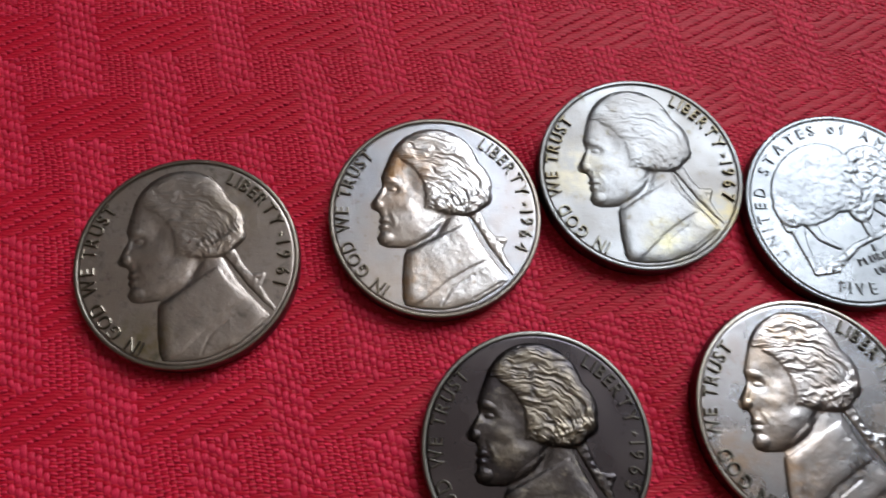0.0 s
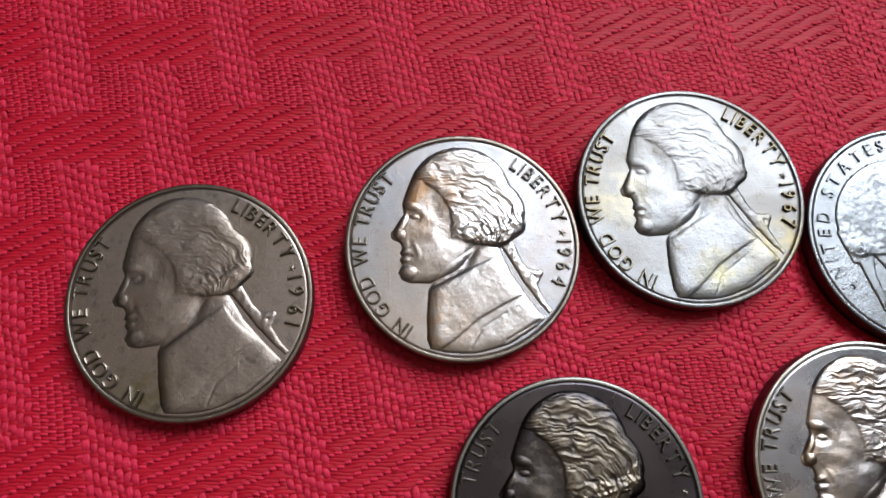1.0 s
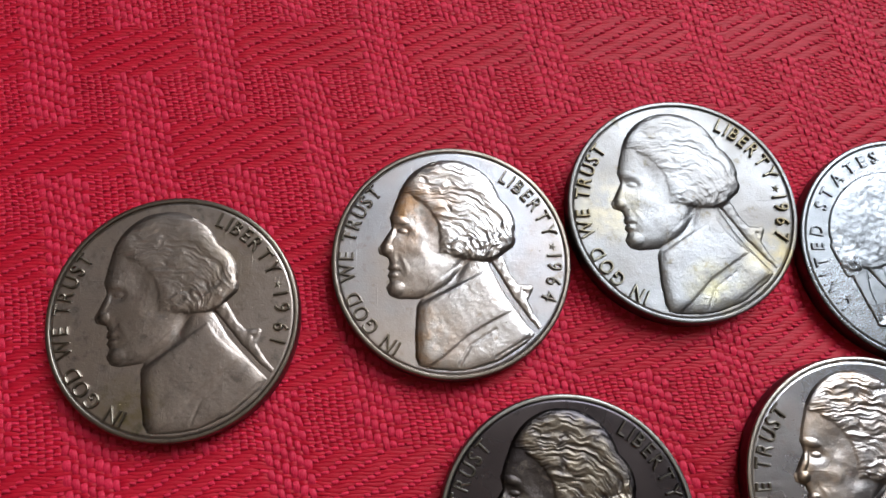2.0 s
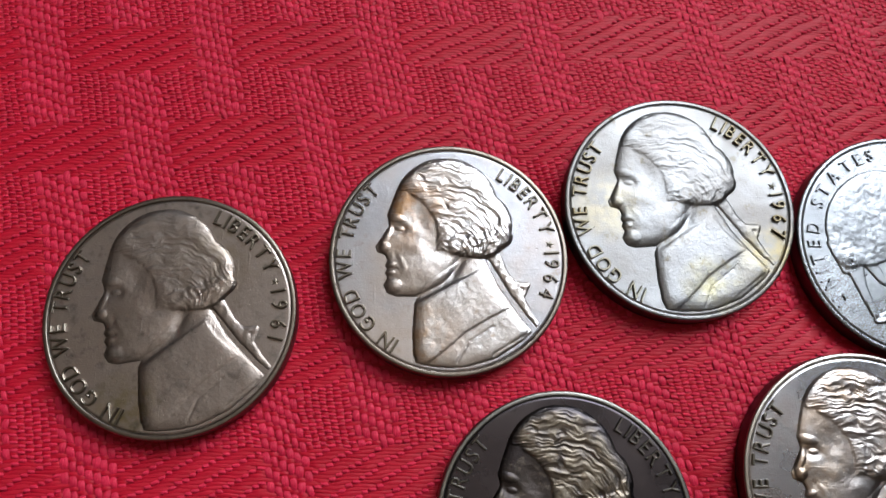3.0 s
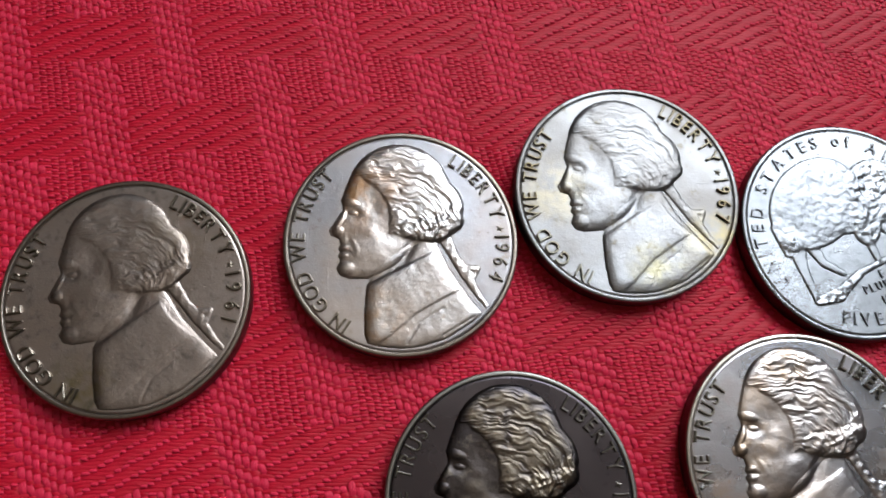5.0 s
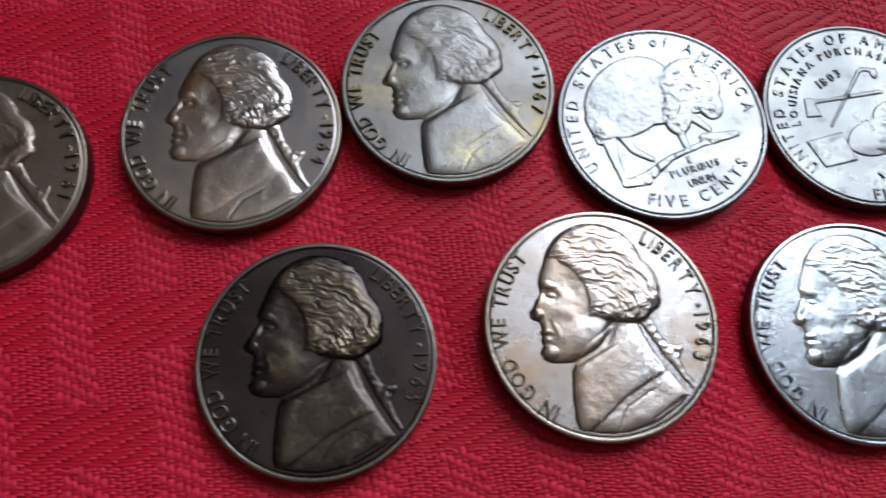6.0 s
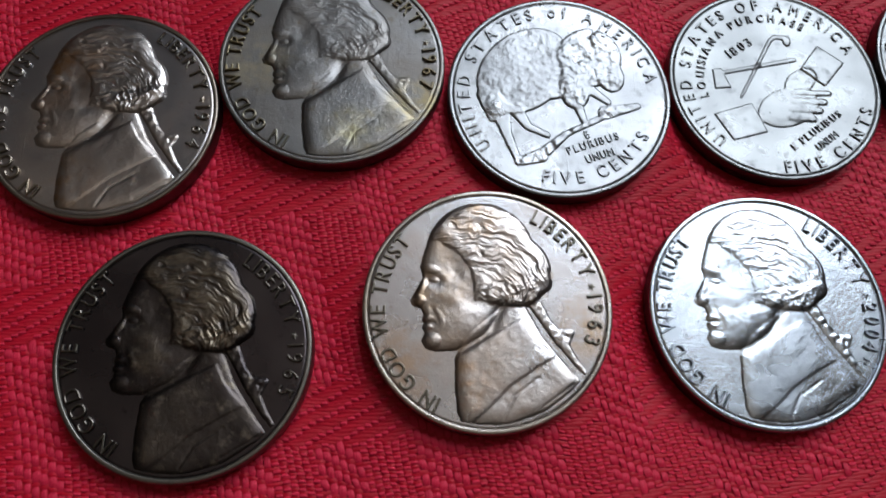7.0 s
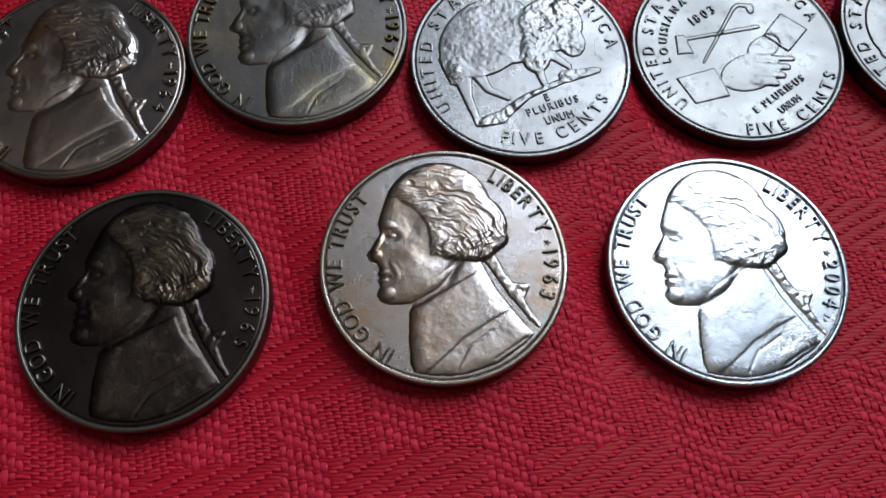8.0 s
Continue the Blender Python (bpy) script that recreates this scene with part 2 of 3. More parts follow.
def yarn_floats(along_warp, rng):
    """Every float of one yarn system as a small arched, tapered strip of its own."""
    i0, i1 = int((X0 - 10) / WARP_P), int((X1 + 10) / WARP_P)
    j0, j1 = int(Y0 / WEFT_P), int(Y1 / WEFT_P)
    I, J = np.meshgrid(np.arange(i0, i1), np.arange(j0, j1), indexing="ij")
    up = woven(I, J)
    runs = []
    rows = up if along_warp else ~up.T
    for n, row in enumerate(rows):
        e = np.flatnonzero(np.diff(np.concatenate(([0], row.astype(int), [0]))))
        for s, t in zip(e[::2], e[1::2]):
            runs.append((n, s, t - 1))
    runs = np.array(runs, dtype=float)
    n = len(runs)
    span = runs[:, 2] - runs[:, 1] + 1
    if along_warp:
        s_mid, y_a, y_b = (runs[:, 0] + i0) * WARP_P, (runs[:, 1] + j0 - 0.5) * WEFT_P - 0.05, (runs[:, 2] + j0 + 0.5) * WEFT_P + 0.05
        width, lift, thick, jit = 0.295, np.where(span < 2, 0.135, 0.100 + 0.004 * np.minimum(span, 4)), 0.07, 0.028
    else:
        s_mid, y_a, y_b = (runs[:, 0] + j0) * WEFT_P, (runs[:, 1] + i0 - 0.5) * WARP_P - 0.08, (runs[:, 2] + i0 + 0.5) * WARP_P + 0.08
        width, lift, thick, jit = 0.175, 0.062 + 0.002 * np.minimum(span, 4), 0.034, 0.014
    width = width * (1 + rng.normal(0, 0.09, n))
    lift = lift + rng.normal(0, 0.012, n)
    length = y_b - y_a
    s_mid = s_mid + rng.normal(0, jit, n)
    y_a, y_b = y_a + rng.normal(0, 0.04, n), y_b + rng.normal(0, 0.04, n)
    A = np.linspace(0, 1, 5)                       # along the float
    B = np.radians([-85, -32, 32, 85])             # across it
    arch = np.array([-0.35, 0.85, 1.0, 0.85, -0.35] if along_warp else [-0.15, 0.9, 1.0, 0.9, -0.15])
    wid = np.array([0.6, 0.96, 1.0, 0.96, 0.6])
    skew = rng.normal(0, 0.09 if along_warp else 0.05, n)
    p_al = y_a[:, None, None] + length[:, None, None] * A[None, :, None] + 0 * B
    p_ac = s_mid[:, None, None] + width[:, None, None] * wid[None, :, None] * np.sin(B)[None, None, :] + skew[:, None, None] * (A - 0.5)[None, :, None]
    z = lift[:, None, None] * arch[None, :, None] + thick * np.cos(B)[None, None, :] * wid[None, :, None] - (0.155 if along_warp else 0.15)
    if along_warp:
        y, s = p_al, p_ac
    else:
        y, s = p_ac, p_al
    x = s - SHEAR * (y - 20.0)
    y = y + WEFT_TILT * (x - 10.0) + 0.15 * np.sin(x * 0.35) + 0.2 * np.sin(x * 0.13 + 1.0) + 0.06 * np.sin(x * 1.7 + y * 0.9)
    x = x + 0.08 * np.sin(y * 0.8 + x * 0.4) + 0.15 * np.sin(y * 0.19)
    keep = (x[:, 2, 1] > X0) & (x[:, 2, 1] < X1)
    x, y, z = x[keep], y[keep], z[keep]
    z = z + cloth_height(x, y)
    V = np.stack([x, y, z], -1).reshape(-1, 3) * MM
    q = np.array([(a * 4 + b, a * 4 + b + 1, a * 4 + b + 5, a * 4 + b + 4) for a in range(4) for b in range(3)])
    if not along_warp:
        q = q[:, ::-1]
    F = (q[None] + 20 * np.arange(len(x))[:, None, None]).reshape(-1, 4)
    return V, F[:, ::-1]


def quick_mesh(name, V, F, material, smooth=True):
    me = bpy.data.meshes.new(name)
    me.vertices.add(len(V))
    me.vertices.foreach_set("co", np.ascontiguousarray(V, dtype=np.float32).ravel())
    me.loops.add(F.size)
    me.loops.foreach_set("vertex_index", np.ascontiguousarray(F, dtype=np.int32).ravel())
    me.polygons.add(len(F))
    me.polygons.foreach_set("loop_start", np.arange(0, F.size, F.shape[1], dtype=np.int32))
    me.update(calc_edges=True)
    if smooth:
        me.polygons.foreach_set("use_smooth", np.ones(len(F), dtype=bool))
    me.materials.append(material)
    return me


def cloth_sheet():
    xs = np.concatenate([np.linspace(-500, -50, 12), np.linspace(-45, 135, 121), np.linspace(140, 590, 12)])
    ys = np.concatenate([np.linspace(-370, -55, 10), np.linspace(-52, 54, 73), np.linspace(58, 370, 10)])
    XX, YY = np.meshgrid(xs, ys, indexing="ij")
    Z = cloth_height(XX, YY) - 0.21
    nx, ny = XX.shape
    top = np.stack([XX, YY, Z], -1).reshape(-1, 3)
    low = top - (0, 0, 0.35)
    k = np.arange(nx * ny).reshape(nx, ny)
    f = np.stack([k[:-1, :-1], k[1:, :-1], k[1:, 1:], k[:-1, 1:]], -1).reshape(-1, 4)
    rim = []
    edge = list(k[:, 0]) + list(k[-1, 1:]) + list(k[-2::-1, -1]) + list(k[0, -2:0:-1])
    for a, b in zip(edge, edge[1:] + edge[:1]):
        rim.append((b, a, a + nx * ny, b + nx * ny))
    F = np.concatenate([f, f[:, ::-1] + nx * ny, np.array(rim)])
    return quick_mesh("tablecloth", np.concatenate([top, low]) * MM, F, BASE_CLOTH)


rng = np.random.default_rng(7)
cloth = tagged(new("tablecloth", cloth_sheet()), "red woven damask tablecloth with a basket-weave pattern", "tablecloth")
for nm, warp, mat, lab in (("warp_weave", True, WARP, "bright red warp yarns, partly brightened for sheen"), ("weft_weave", False, WEFT, "deep red weft yarns")):
    V, F = yarn_floats(warp, rng)
    tagged(part(nm, quick_mesh(nm, V, F, mat), None, cloth, lab), kind="stuff")

# ---- coin pieces ----
def basin(r):
    """How far the struck field rises towards the rim, in millimetres."""
    return 0.07 * np.clip((r - 4.5) / 5.5, 0, 1) ** 2


def lathe(name, profile, n=144):
    """A turned piece from (radius, height) in millimetres."""
    th = np.arange(n) * 2 * math.pi / n
    V = np.array([(r * c, r * s, z) for r, z in profile for c, s in zip(np.cos(th), np.sin(th))]) * MM
    F = [(k * n + i, k * n + (i + 1) % n, (k + 1) * n + (i + 1) % n, (k + 1) * n + i)
         for k in range(len(profile) - 1) for i in range(n)]
    return quick_mesh(name, V, np.array(F), WHITE_TRIM)


DISC = lathe("disc", ([(0.01, 0.06), (10.13, 0.06), (10.14, FIELD + 0.04)] + [(r, FIELD + float(basin(r))) for r in (10.13, 9.9, 9.6, 9.0, 8.0, 7.0, 6.0, 5.0, 4.0, 0.01)]))
RIM = lathe("rim", [(10.08, FIELD + 0.05), (10.14, FIELD + 0.10), (10.17, COIN_H - 0.05), (10.20, COIN_H - 0.012), (10.25, COIN_H), (10.34, COIN_H + 0.002), (10.44, COIN_H - 0.004),
                    (10.50, COIN_H - 0.02), (10.55, COIN_H - 0.06), (10.585, COIN_H - 0.12), (10.597, COIN_H - 0.20), (10.50, COIN_H - 0.24)][::-1])
EDGE = lathe("edge", [(10.50, COIN_H - 0.17), (10.596, COIN_H - 0.19), (10.605, COIN_H - 0.26), (10.605, 0.30), (10.57, 0.12), (10.45, 0.02), (10.2, 0.0), (10.15, 0.05), (10.14, 0.2)][::-1])

LOW_RIM = lathe("rim", [(10.08, FIELD + 0.05), (10.18, FIELD + 0.10), (10.24, FIELD + 0.13), (10.32, FIELD + 0.14), (10.44, FIELD + 0.13),
                        (10.50, FIELD + 0.11), (10.56, FIELD + 0.07), (10.59, FIELD + 0.02), (10.598, FIELD - 0.03), (10.50, FIELD - 0.08)][::-1])

GRID = 0.06
ax = np.arange(-9.85, 9.851, GRID)
GX, GY = np.meshgrid(ax, ax, indexing="ij")


def ell(cx, cy, rx, ry, ang=0):
    c, s = math.cos(radians(ang)), math.sin(radians(ang))
    u, v = (GX - cx) * c + (GY - cy) * s, -(GX - cx) * s + (GY - cy) * c
    return 1 - np.hypot(u / rx, v / ry) > 0


def ell_dome(cx, cy, rx, ry, ang=0, power=0.6):
    c, s = math.cos(radians(ang)), math.sin(radians(ang))
    u, v = (GX - cx) * c + (GY - cy) * s, -(GX - cx) * s + (GY - cy) * c
    return np.clip(1 - (u / rx) ** 2 - (v / ry) ** 2, 0, 1) ** power


def rod(x0, y0, x1, y1, r0, r1=None):
    r1 = r0 if r1 is None else r1
    dx, dy = x1 - x0, y1 - y0
    t = np.clip(((GX - x0) * dx + (GY - y0) * dy) / (dx * dx + dy * dy), 0, 1)
    return np.hypot(GX - x0 - t * dx, GY - y0 - t * dy) < r0 + (r1 - r0) * t


def poly(*pts):
    inside = np.zeros(GX.shape, bool)
    for (xa, ya), (xb, yb) in zip(pts, pts[1:] + pts[:1]):
        if ya == yb:
            continue
        hit = ((ya > GY) != (yb > GY)) & (GX < (xb - xa) * (GY - ya) / (yb - ya) + xa)
        inside ^= hit
    return inside


def soft(a, sigma):
    """Gaussian blur of a grid; sigma in millimetres."""
    r = int(max(1, math.ceil(3 * sigma / GRID)))
    k = np.exp(-0.5 * (np.arange(-r, r + 1) * GRID / sigma) ** 2)
    k /= k.sum()
    a = np.apply_along_axis(lambda row: np.convolve(row, k, "same"), 0, a.astype(float))
    return np.apply_along_axis(lambda row: np.convolve(row, k, "same"), 1, a)


def lumps(scale, seed, sx=1.0, sy=1.0):
    """Smooth random waves, about -1 to 1."""
    r = np.random.default_rng(seed)
    out = np.zeros(GX.shape)
    for _ in range(14):
        a, ph = r.uniform(0, 2 * math.pi), r.uniform(0, 2 * math.pi)
        f = r.uniform(0.6, 1.5) * 2 * math.pi / scale
        out += np.sin(f * (math.cos(a) * GX * sx + math.sin(a) * GY * sy) + ph)
    return out / 5.0


def grain(sigma, seed):
    """Isotropic random texture with unit spread."""
    g = soft(np.random.default_rng(seed).normal(size=GX.shape), sigma)
    return g / g.std()


def relief_mesh(name, h):
    """The raised part of a coin's face, standing on the field and closed by its own steep sides."""
    inside = (h > 0.012) & (np.hypot(GX, GY) < 9.8)
    z = np.where(inside, FIELD + h, FIELD - 0.03) + basin(np.hypot(GX, GY))
    n = len(ax)
    use = inside[:-1, :-1] | inside[1:, :-1] | inside[1:, 1:] | inside[:-1, 1:]
    k = np.arange(n * n).reshape(n, n)
    F = np.stack([k[:-1, :-1], k[1:, :-1], k[1:, 1:], k[:-1, 1:]], -1)[use]
    ids, inv = np.unique(F, return_inverse=True)
    V = np.stack([GX, GY, z], -1).reshape(-1, 3)[ids] * MM
    return quick_mesh(name, V, inv.reshape(-1, 4), WHITE_TRIM)


def swell(mask, s, power=0.6):
    """A form that rises from the mask's edge and flattens inwards over about 2 s millimetres."""
    return np.clip(2 * soft(mask, s) - 1, 0, 1) ** power


def value_noise(u, v, seed):
    """Smooth random values, 0 to 1, on a grid of unit cells in u and v."""
    table = np.random.default_rng(seed).random((128, 128))
    iu, iv = np.floor(u).astype(int), np.floor(v).astype(int)
    fu, fv = u - iu, v - iv
    fu, fv = fu * fu * (3 - 2 * fu), fv * fv * (3 - 2 * fv)
    a, b, c, d = (table[(iu + p) % 128, (iv + q) % 128] for p, q in ((0, 0), (1, 0), (0, 1), (1, 1)))
    return (a * (1 - fu) + b * fu) * (1 - fv) + (c * (1 - fu) + d * fu) * fv


def ridged(u, v, seed):
    return 1 - 2 * np.abs(2 * value_noise(u, v, seed) - 1)


def bust_relief(strands, depth, braided, wear=0.0):
    """A plain raised head-and-shoulders shape in profile: head, hair mass, collar, coat and ribbon."""
    face = poly((-4.5, 6.6), (-5.1, 5.1), (-5.5, 3.8), (-5.3, 2.8), (-5.9, 1.8), (-6.5, 0.9), (-6.35, 0.4), (-5.6, 0.15), (-5.4, -0.4), (-5.6, -0.9),
                (-5.35, -1.15), (-5.6, -1.5), (-5.35, -2.0), (-5.7, -2.6), (-5.4, -3.3), (-4.6, -3.6), (-2.9, -3.6), (-0.5, -2.4), (1.5, 0.0), (0.0, 5.0))
    head = ell(-0.3, 4.6, 4.7, 4.75, -12) | ell(3.0, 3.3, 2.6, 2.9, 20)
    neck = poly((-1.9, -2.4), (-3.0, -4.2), (-3.15, -6.5), (-3.1, -8.6), (-2.7, -9.6), (1.0, -9.8), (4.0, -8.9), (6.3, -7.4), (7.1, -6.6),
                (5.5, -4.4), (4.3, -2.6), (3.4, -0.6), (2.6, 1.0))
    tail = rod(3.9, 0.3, 4.8, -1.5, 0.55, 0.4) | rod(4.8, -1.5, 5.9, -3.2, 0.4, 0.5) | rod(5.9, -3.2, 6.9, -5.0, 0.45, 0.25) | rod(6.9, -5.0, 7.8, -6.2, 0.25, 0.12) \
        | rod(5.7, -2.5, 6.9, -2.5, 0.3, 0.22) | rod(6.9, -2.5, 6.4, -3.6, 0.22, 0.15)
    hair = ((ell(0.3, 4.9, 4.5, 4.5, -12) | head) & ~(ell_dome(-4.1, 2.0, 3.2, 4.5, 18, 1.0) > 0.12 + 0.10 * lumps(1.1, 51))) & (GY > 0.35 - 0.25 * np.sin(GX * 2.1)) & (GX > -4.4)
    roll = rod(0.7, 1.0, 3.2, 0.9, 0.95, 1.1) | rod(3.2, 0.9, 4.7, 1.9, 1.0, 0.95) | rod(4.7, 1.9, 5.0, 3.0, 0.8, 0.6)
    hair |= roll
    collar = poly((-3.0, -4.2), (-0.2, -2.7), (2.8, -1.1), (3.7, -2.8), (5.3, -4.5), (3.6, -5.4), (1.4, -6.7), (-0.5, -8.4), (-2.1, -9.6), (-2.8, -9.5), (-3.1, -8.4), (-3.1, -5.4))
    sil = head | face | neck | tail | roll
    skull = head | face | roll
    h = 0.05 * soft(sil, 0.07) + 0.125 * swell(skull, 0.45, 0.75) + 0.05 * swell(skull, 2.2, 1.0) + 0.10 * swell(neck, 0.5, 0.8)
    h += 0.022 * soft(hair, 0.08) + 0.035 * swell(hair, 0.5, 0.7) + 0.06 * swell(roll, 0.45, 0.6)
    h += 0.035 * soft(collar, 0.07) + 0.035 * swell(collar, 0.45, 0.8)
    h += 0.04 * swell(tail, 0.25, 0.6) + 0.015 * soft(tail, 0.15) * lumps(0.9, 44)
    # the hollow of the jaw, the brow, the cheek and the mouth as plain soft swellings and hollows
    h -= 0.10 * soft(rod(-2.4, -3.7, 0.2, -1.9, 0.2, 0.4) | rod(0.2, -1.9, 1.0, 0.0, 0.4, 0.35), 0.25)
    h += 0.07 * soft(ell(-2.5, -1.0, 1.9, 1.4, 35), 0.5) + 0.05 * soft(ell(-3.2, 0.9, 0.9, 0.5, -20), 0.3)
    h -= 0.085 * soft(ell(-4.5, 2.5, 0.8, 0.45, -8), 0.2) + 0.06 * soft(ell(-2.6, 3.4, 0.6, 1.0, 15), 0.4) + 0.04 * soft(ell(-1.3, 0.4, 0.8, 0.5, 40), 0.3)
    for cx, cy, rx, ry, a, d in ((-4.8, 3.5, 1.0, 0.42, -12, 0.058), (-4.4, 2.5, 0.45, 0.25, -8, 0.055), (-5.75, 0.75, 0.55, 0.5, 25, 0.08), (-5.6, 1.9, 0.4, 1.1, -28, 0.06),
                                 (-5.2, -0.8, 0.55, 0.28, 8, 0.055), (-5.25, -1.5, 0.55, 0.28, -8, 0.055), (-4.95, -2.7, 0.85, 0.7, 0, 0.075), (-4.25, -0.8, 0.5, 0.9, 25, 0.03)):
        h += d * ell_dome(cx, cy, rx, ry, a, 0.9)
    h -= 0.045 * soft(rod(-4.8, 0.2, -4.25, -1.2, 0.12), 0.14) + 0.06 * soft(rod(-5.5, -1.15, -4.6, -1.2, 0.06), 0.08) + 0.03 * soft(rod(-4.6, -2.05, -5.3, -2.05, 0.08), 0.12)
    # strands that sweep back over the head and break up into short locks
    rad, ang = np.hypot(GX + 2.2, GY + 2.2), np.arctan2(GY + 2.2, GX + 2.2)
    flow, along = rad + 0.25 * lumps(3.2, 3) + 0.10 * lumps(1.3, 8) + 0.35 * np.sin(ang * 5), ang * 6.5
    locks = ridged(flow / 0.85 + 20, along / 2.2 + 20, 31)
    fine = ridged(flow / 0.5 + 40, along / 1.5 + 0.4 * locks + 40, 32)
    hairs = ridged(flow / 0.24 + 60, along / 0.9 + 0.4 * fine + 60, 33)
    edge = soft(hair, 0.10)
    h += edge * strands * (0.013 * locks + 0.016 * fine + 0.013 * hairs)
    curls = soft(roll, 0.2) * strands
    h += curls * (0.020 * ridged(GX / 1.3 + 0.4 * lumps(1.6, 12) + 30, (GY - 0.3 * GX) / 0.6 + 30, 34) + 0.012 * ridged(GX / 0.8 + 50, (GY - 0.3 * GX) / 0.33 + 0.3 * lumps(1.2, 13) + 50, 35))
    if braided:
        for k in range(7):
            h += 0.05 * ell_dome(4.3 + 0.42 * k, -0.3 - 0.72 * k, 0.55, 0.34, 30 if k % 2 else -60, 0.8)
    # coat folds
    fold = rod(0.6, -9.4, 1.6, -7.6, 0.07) | rod(1.6, -7.6, 3.8, -6.2, 0.06) | rod(3.8, -8.6, 6.6, -6.9, 0.06)
    h -= 0.04 * soft(fold, 0.08)
    h += soft(neck, 0.3) * (0.006 * lumps(2.6, 21) + 0.0022 * grain(0.14, 22) + 0.003 * grain(0.4, 26)) + soft(face, 0.2) * (0.005 * lumps(1.8, 25) + 0.002 * grain(0.14, 23) + 0.004 * grain(0.4, 27))
    if wear:      # rubbed high points: everything above the wear level is flattened and softened
        h = np.where(h > 0.20, 0.20 + (h - 0.20) * 0.6, h)
        h = (1 - wear) * h + wear * soft(h, 0.28) * np.clip(soft(sil, 0.09) * 2, 0, 1)
    h *= depth / 0.30
    return np.where(soft(sil, 0.07) > 0.15, np.clip(h, 0.013, 0.9), 0)


def bison_relief():
    """A plain raised animal-shaped form on a sloping strip of ground."""
    body = ell(-3.2, 2.6, 5.3, 3.9, 46) | ell(-6.0, 0.3, 1.8, 2.6) | ell(-1.0, 2.2, 3.0, 2.8)
    front = ell(3.2, 4.0, 3.1, 3.2, -10) | ell(5.0, 2.0, 1.35, 1.8, 10) | ell(1.5, 0.7, 1.5, 2.3)
    legs = rod(-5.7, -1.6, -5.2, -4.2, 0.95, 0.5) | rod(-5.2, -4.2, -4.3, -6.8, 0.5, 0.35) | rod(-4.2, -1.6, -3.2, -3.4, 0.7, 0.4) | rod(-3.2, -3.4, -1.4, -4.3, 0.4, 0.3) \
        | rod(1.6, -1.0, 2.1, -2.7, 0.5, 0.35) | rod(3.2, 0.3, 4.6, -0.9, 0.5, 0.3)
    ground = rod(-4.2, -7.0, -2.2, -6.4, 0.45, 0.7) | rod(-2.2, -6.4, 0.3, -4.2, 0.6, 0.35) | rod(0.3, -4.2, 4.2, -2.3, 0.3, 0.3) | rod(4.2, -2.0, 7.3, -1.3, 0.7, 0.35)
    tail = rod(-7.7, 0.0, -6.5, -2.6, 0.22, 0.35)
    sil = body | front | legs | ground | tail
    h = 0.10 * soft(sil, 0.07) + 0.10 * soft(body, 0.9) * soft(body, 0.1) + 0.10 * soft(front, 0.7) * soft(front, 0.12) + 0.03 * soft(ground | legs, 0.15)
    h += soft(front, 0.3) * (0.016 * grain(0.13, 4) + 0.018 * grain(0.35, 6)) + soft(body, 0.4) * (0.0075 * grain(0.14, 9) + 0.014 * grain(0.6, 10)) + 0.020 * soft(ground, 0.2) * grain(0.16, 2)
    h += 0.05 * soft(rod(2.9, 5.0, 3.3, 3.9, 0.22, 0.12), 0.1)
    h -= 0.03 * soft(ell(5.0, 3.2, 0.3, 0.2), 0.12)
    return np.where(soft(sil, 0.06) > 0.35, np.clip(h, 0.013, 0.3), 0)


def clasp_relief():
    """Crossed axe and pipe over two cuffs that meet in a plain ridged knot."""
    axe = rod(-5.7, 0.95, 2.4, 2.55, 0.20, 0.26) | poly((-6.1, 1.5), (-5.1, 1.6), (-4.9, 0.7), (-4.4, -0.6), (-6.1, -0.75))
    pipe = rod(-3.6, -1.65, 0.3, 4.8, 0.13, 0.2) | rod(0.3, 4.8, 0.8, 5.2, 0.22) | rod(0.8, 5.2, 2.0, 5.1, 0.26) | ell(2.0, 4.75, 0.42, 0.65)
    cuffs = poly((-6.6, -3.5), (-2.65, -2.3), (-1.55, -5.5), (-5.05, -6.4)) | poly((5.05, 4.2), (7.45, 2.2), (5.05, -0.5), (2.8, 1.45))
    knot = ell(0.9, -2.8, 3.2, 2.0, 22) | ell(2.6, 0.0, 1.9, 1.2, 38)
    ridges = rod(1.8, -1.2, 5.2, -1.3, 0.33) | rod(1.6, -2.15, 4.6, -2.25, 0.38) | rod(1.3, -3.05, 4.0, -3.2, 0.38) | rod(1.0, -3.9, 3.2, -4.1, 0.38)
    h = 0.11 * soft(axe, 0.1) + 0.12 * soft(pipe, 0.1) + 0.12 * soft(cuffs, 0.08) - 0.03 * soft(cuffs, 0.8)
    h += 0.06 * soft(knot | ridges, 0.1) + 0.10 * soft(knot, 0.8) + 0.06 * soft(ridges, 0.14)
    h += 0.035 * soft(rod(-0.2, -0.6, 0.4, -2.0, 0.3) | rod(-0.2, -0.6, 2.0, 0.0, 0.4), 0.15)
    h += soft(cuffs, 0.15) * 0.012 * grain(0.3, 14) + soft(knot, 0.3) * 0.008 * grain(0.4, 15)
    sil = axe | pipe | cuffs | knot | ridges
    return np.where(soft(sil, 0.06) > 0.35, np.clip(h, 0.013, 0.3), 0)


RELIEFS = {"bust": relief_mesh("relief", bust_relief(1.35, 0.43, False)), "bust_worn": relief_mesh("relief", bust_relief(1.9, 0.40, False, 0.35)),
           "bust_sharp": relief_mesh("relief", bust_relief(1.35, 0.24, True)),
           "bison": relief_mesh("relief", bison_relief()), "clasp": relief_mesh("relief", clasp_relief())}

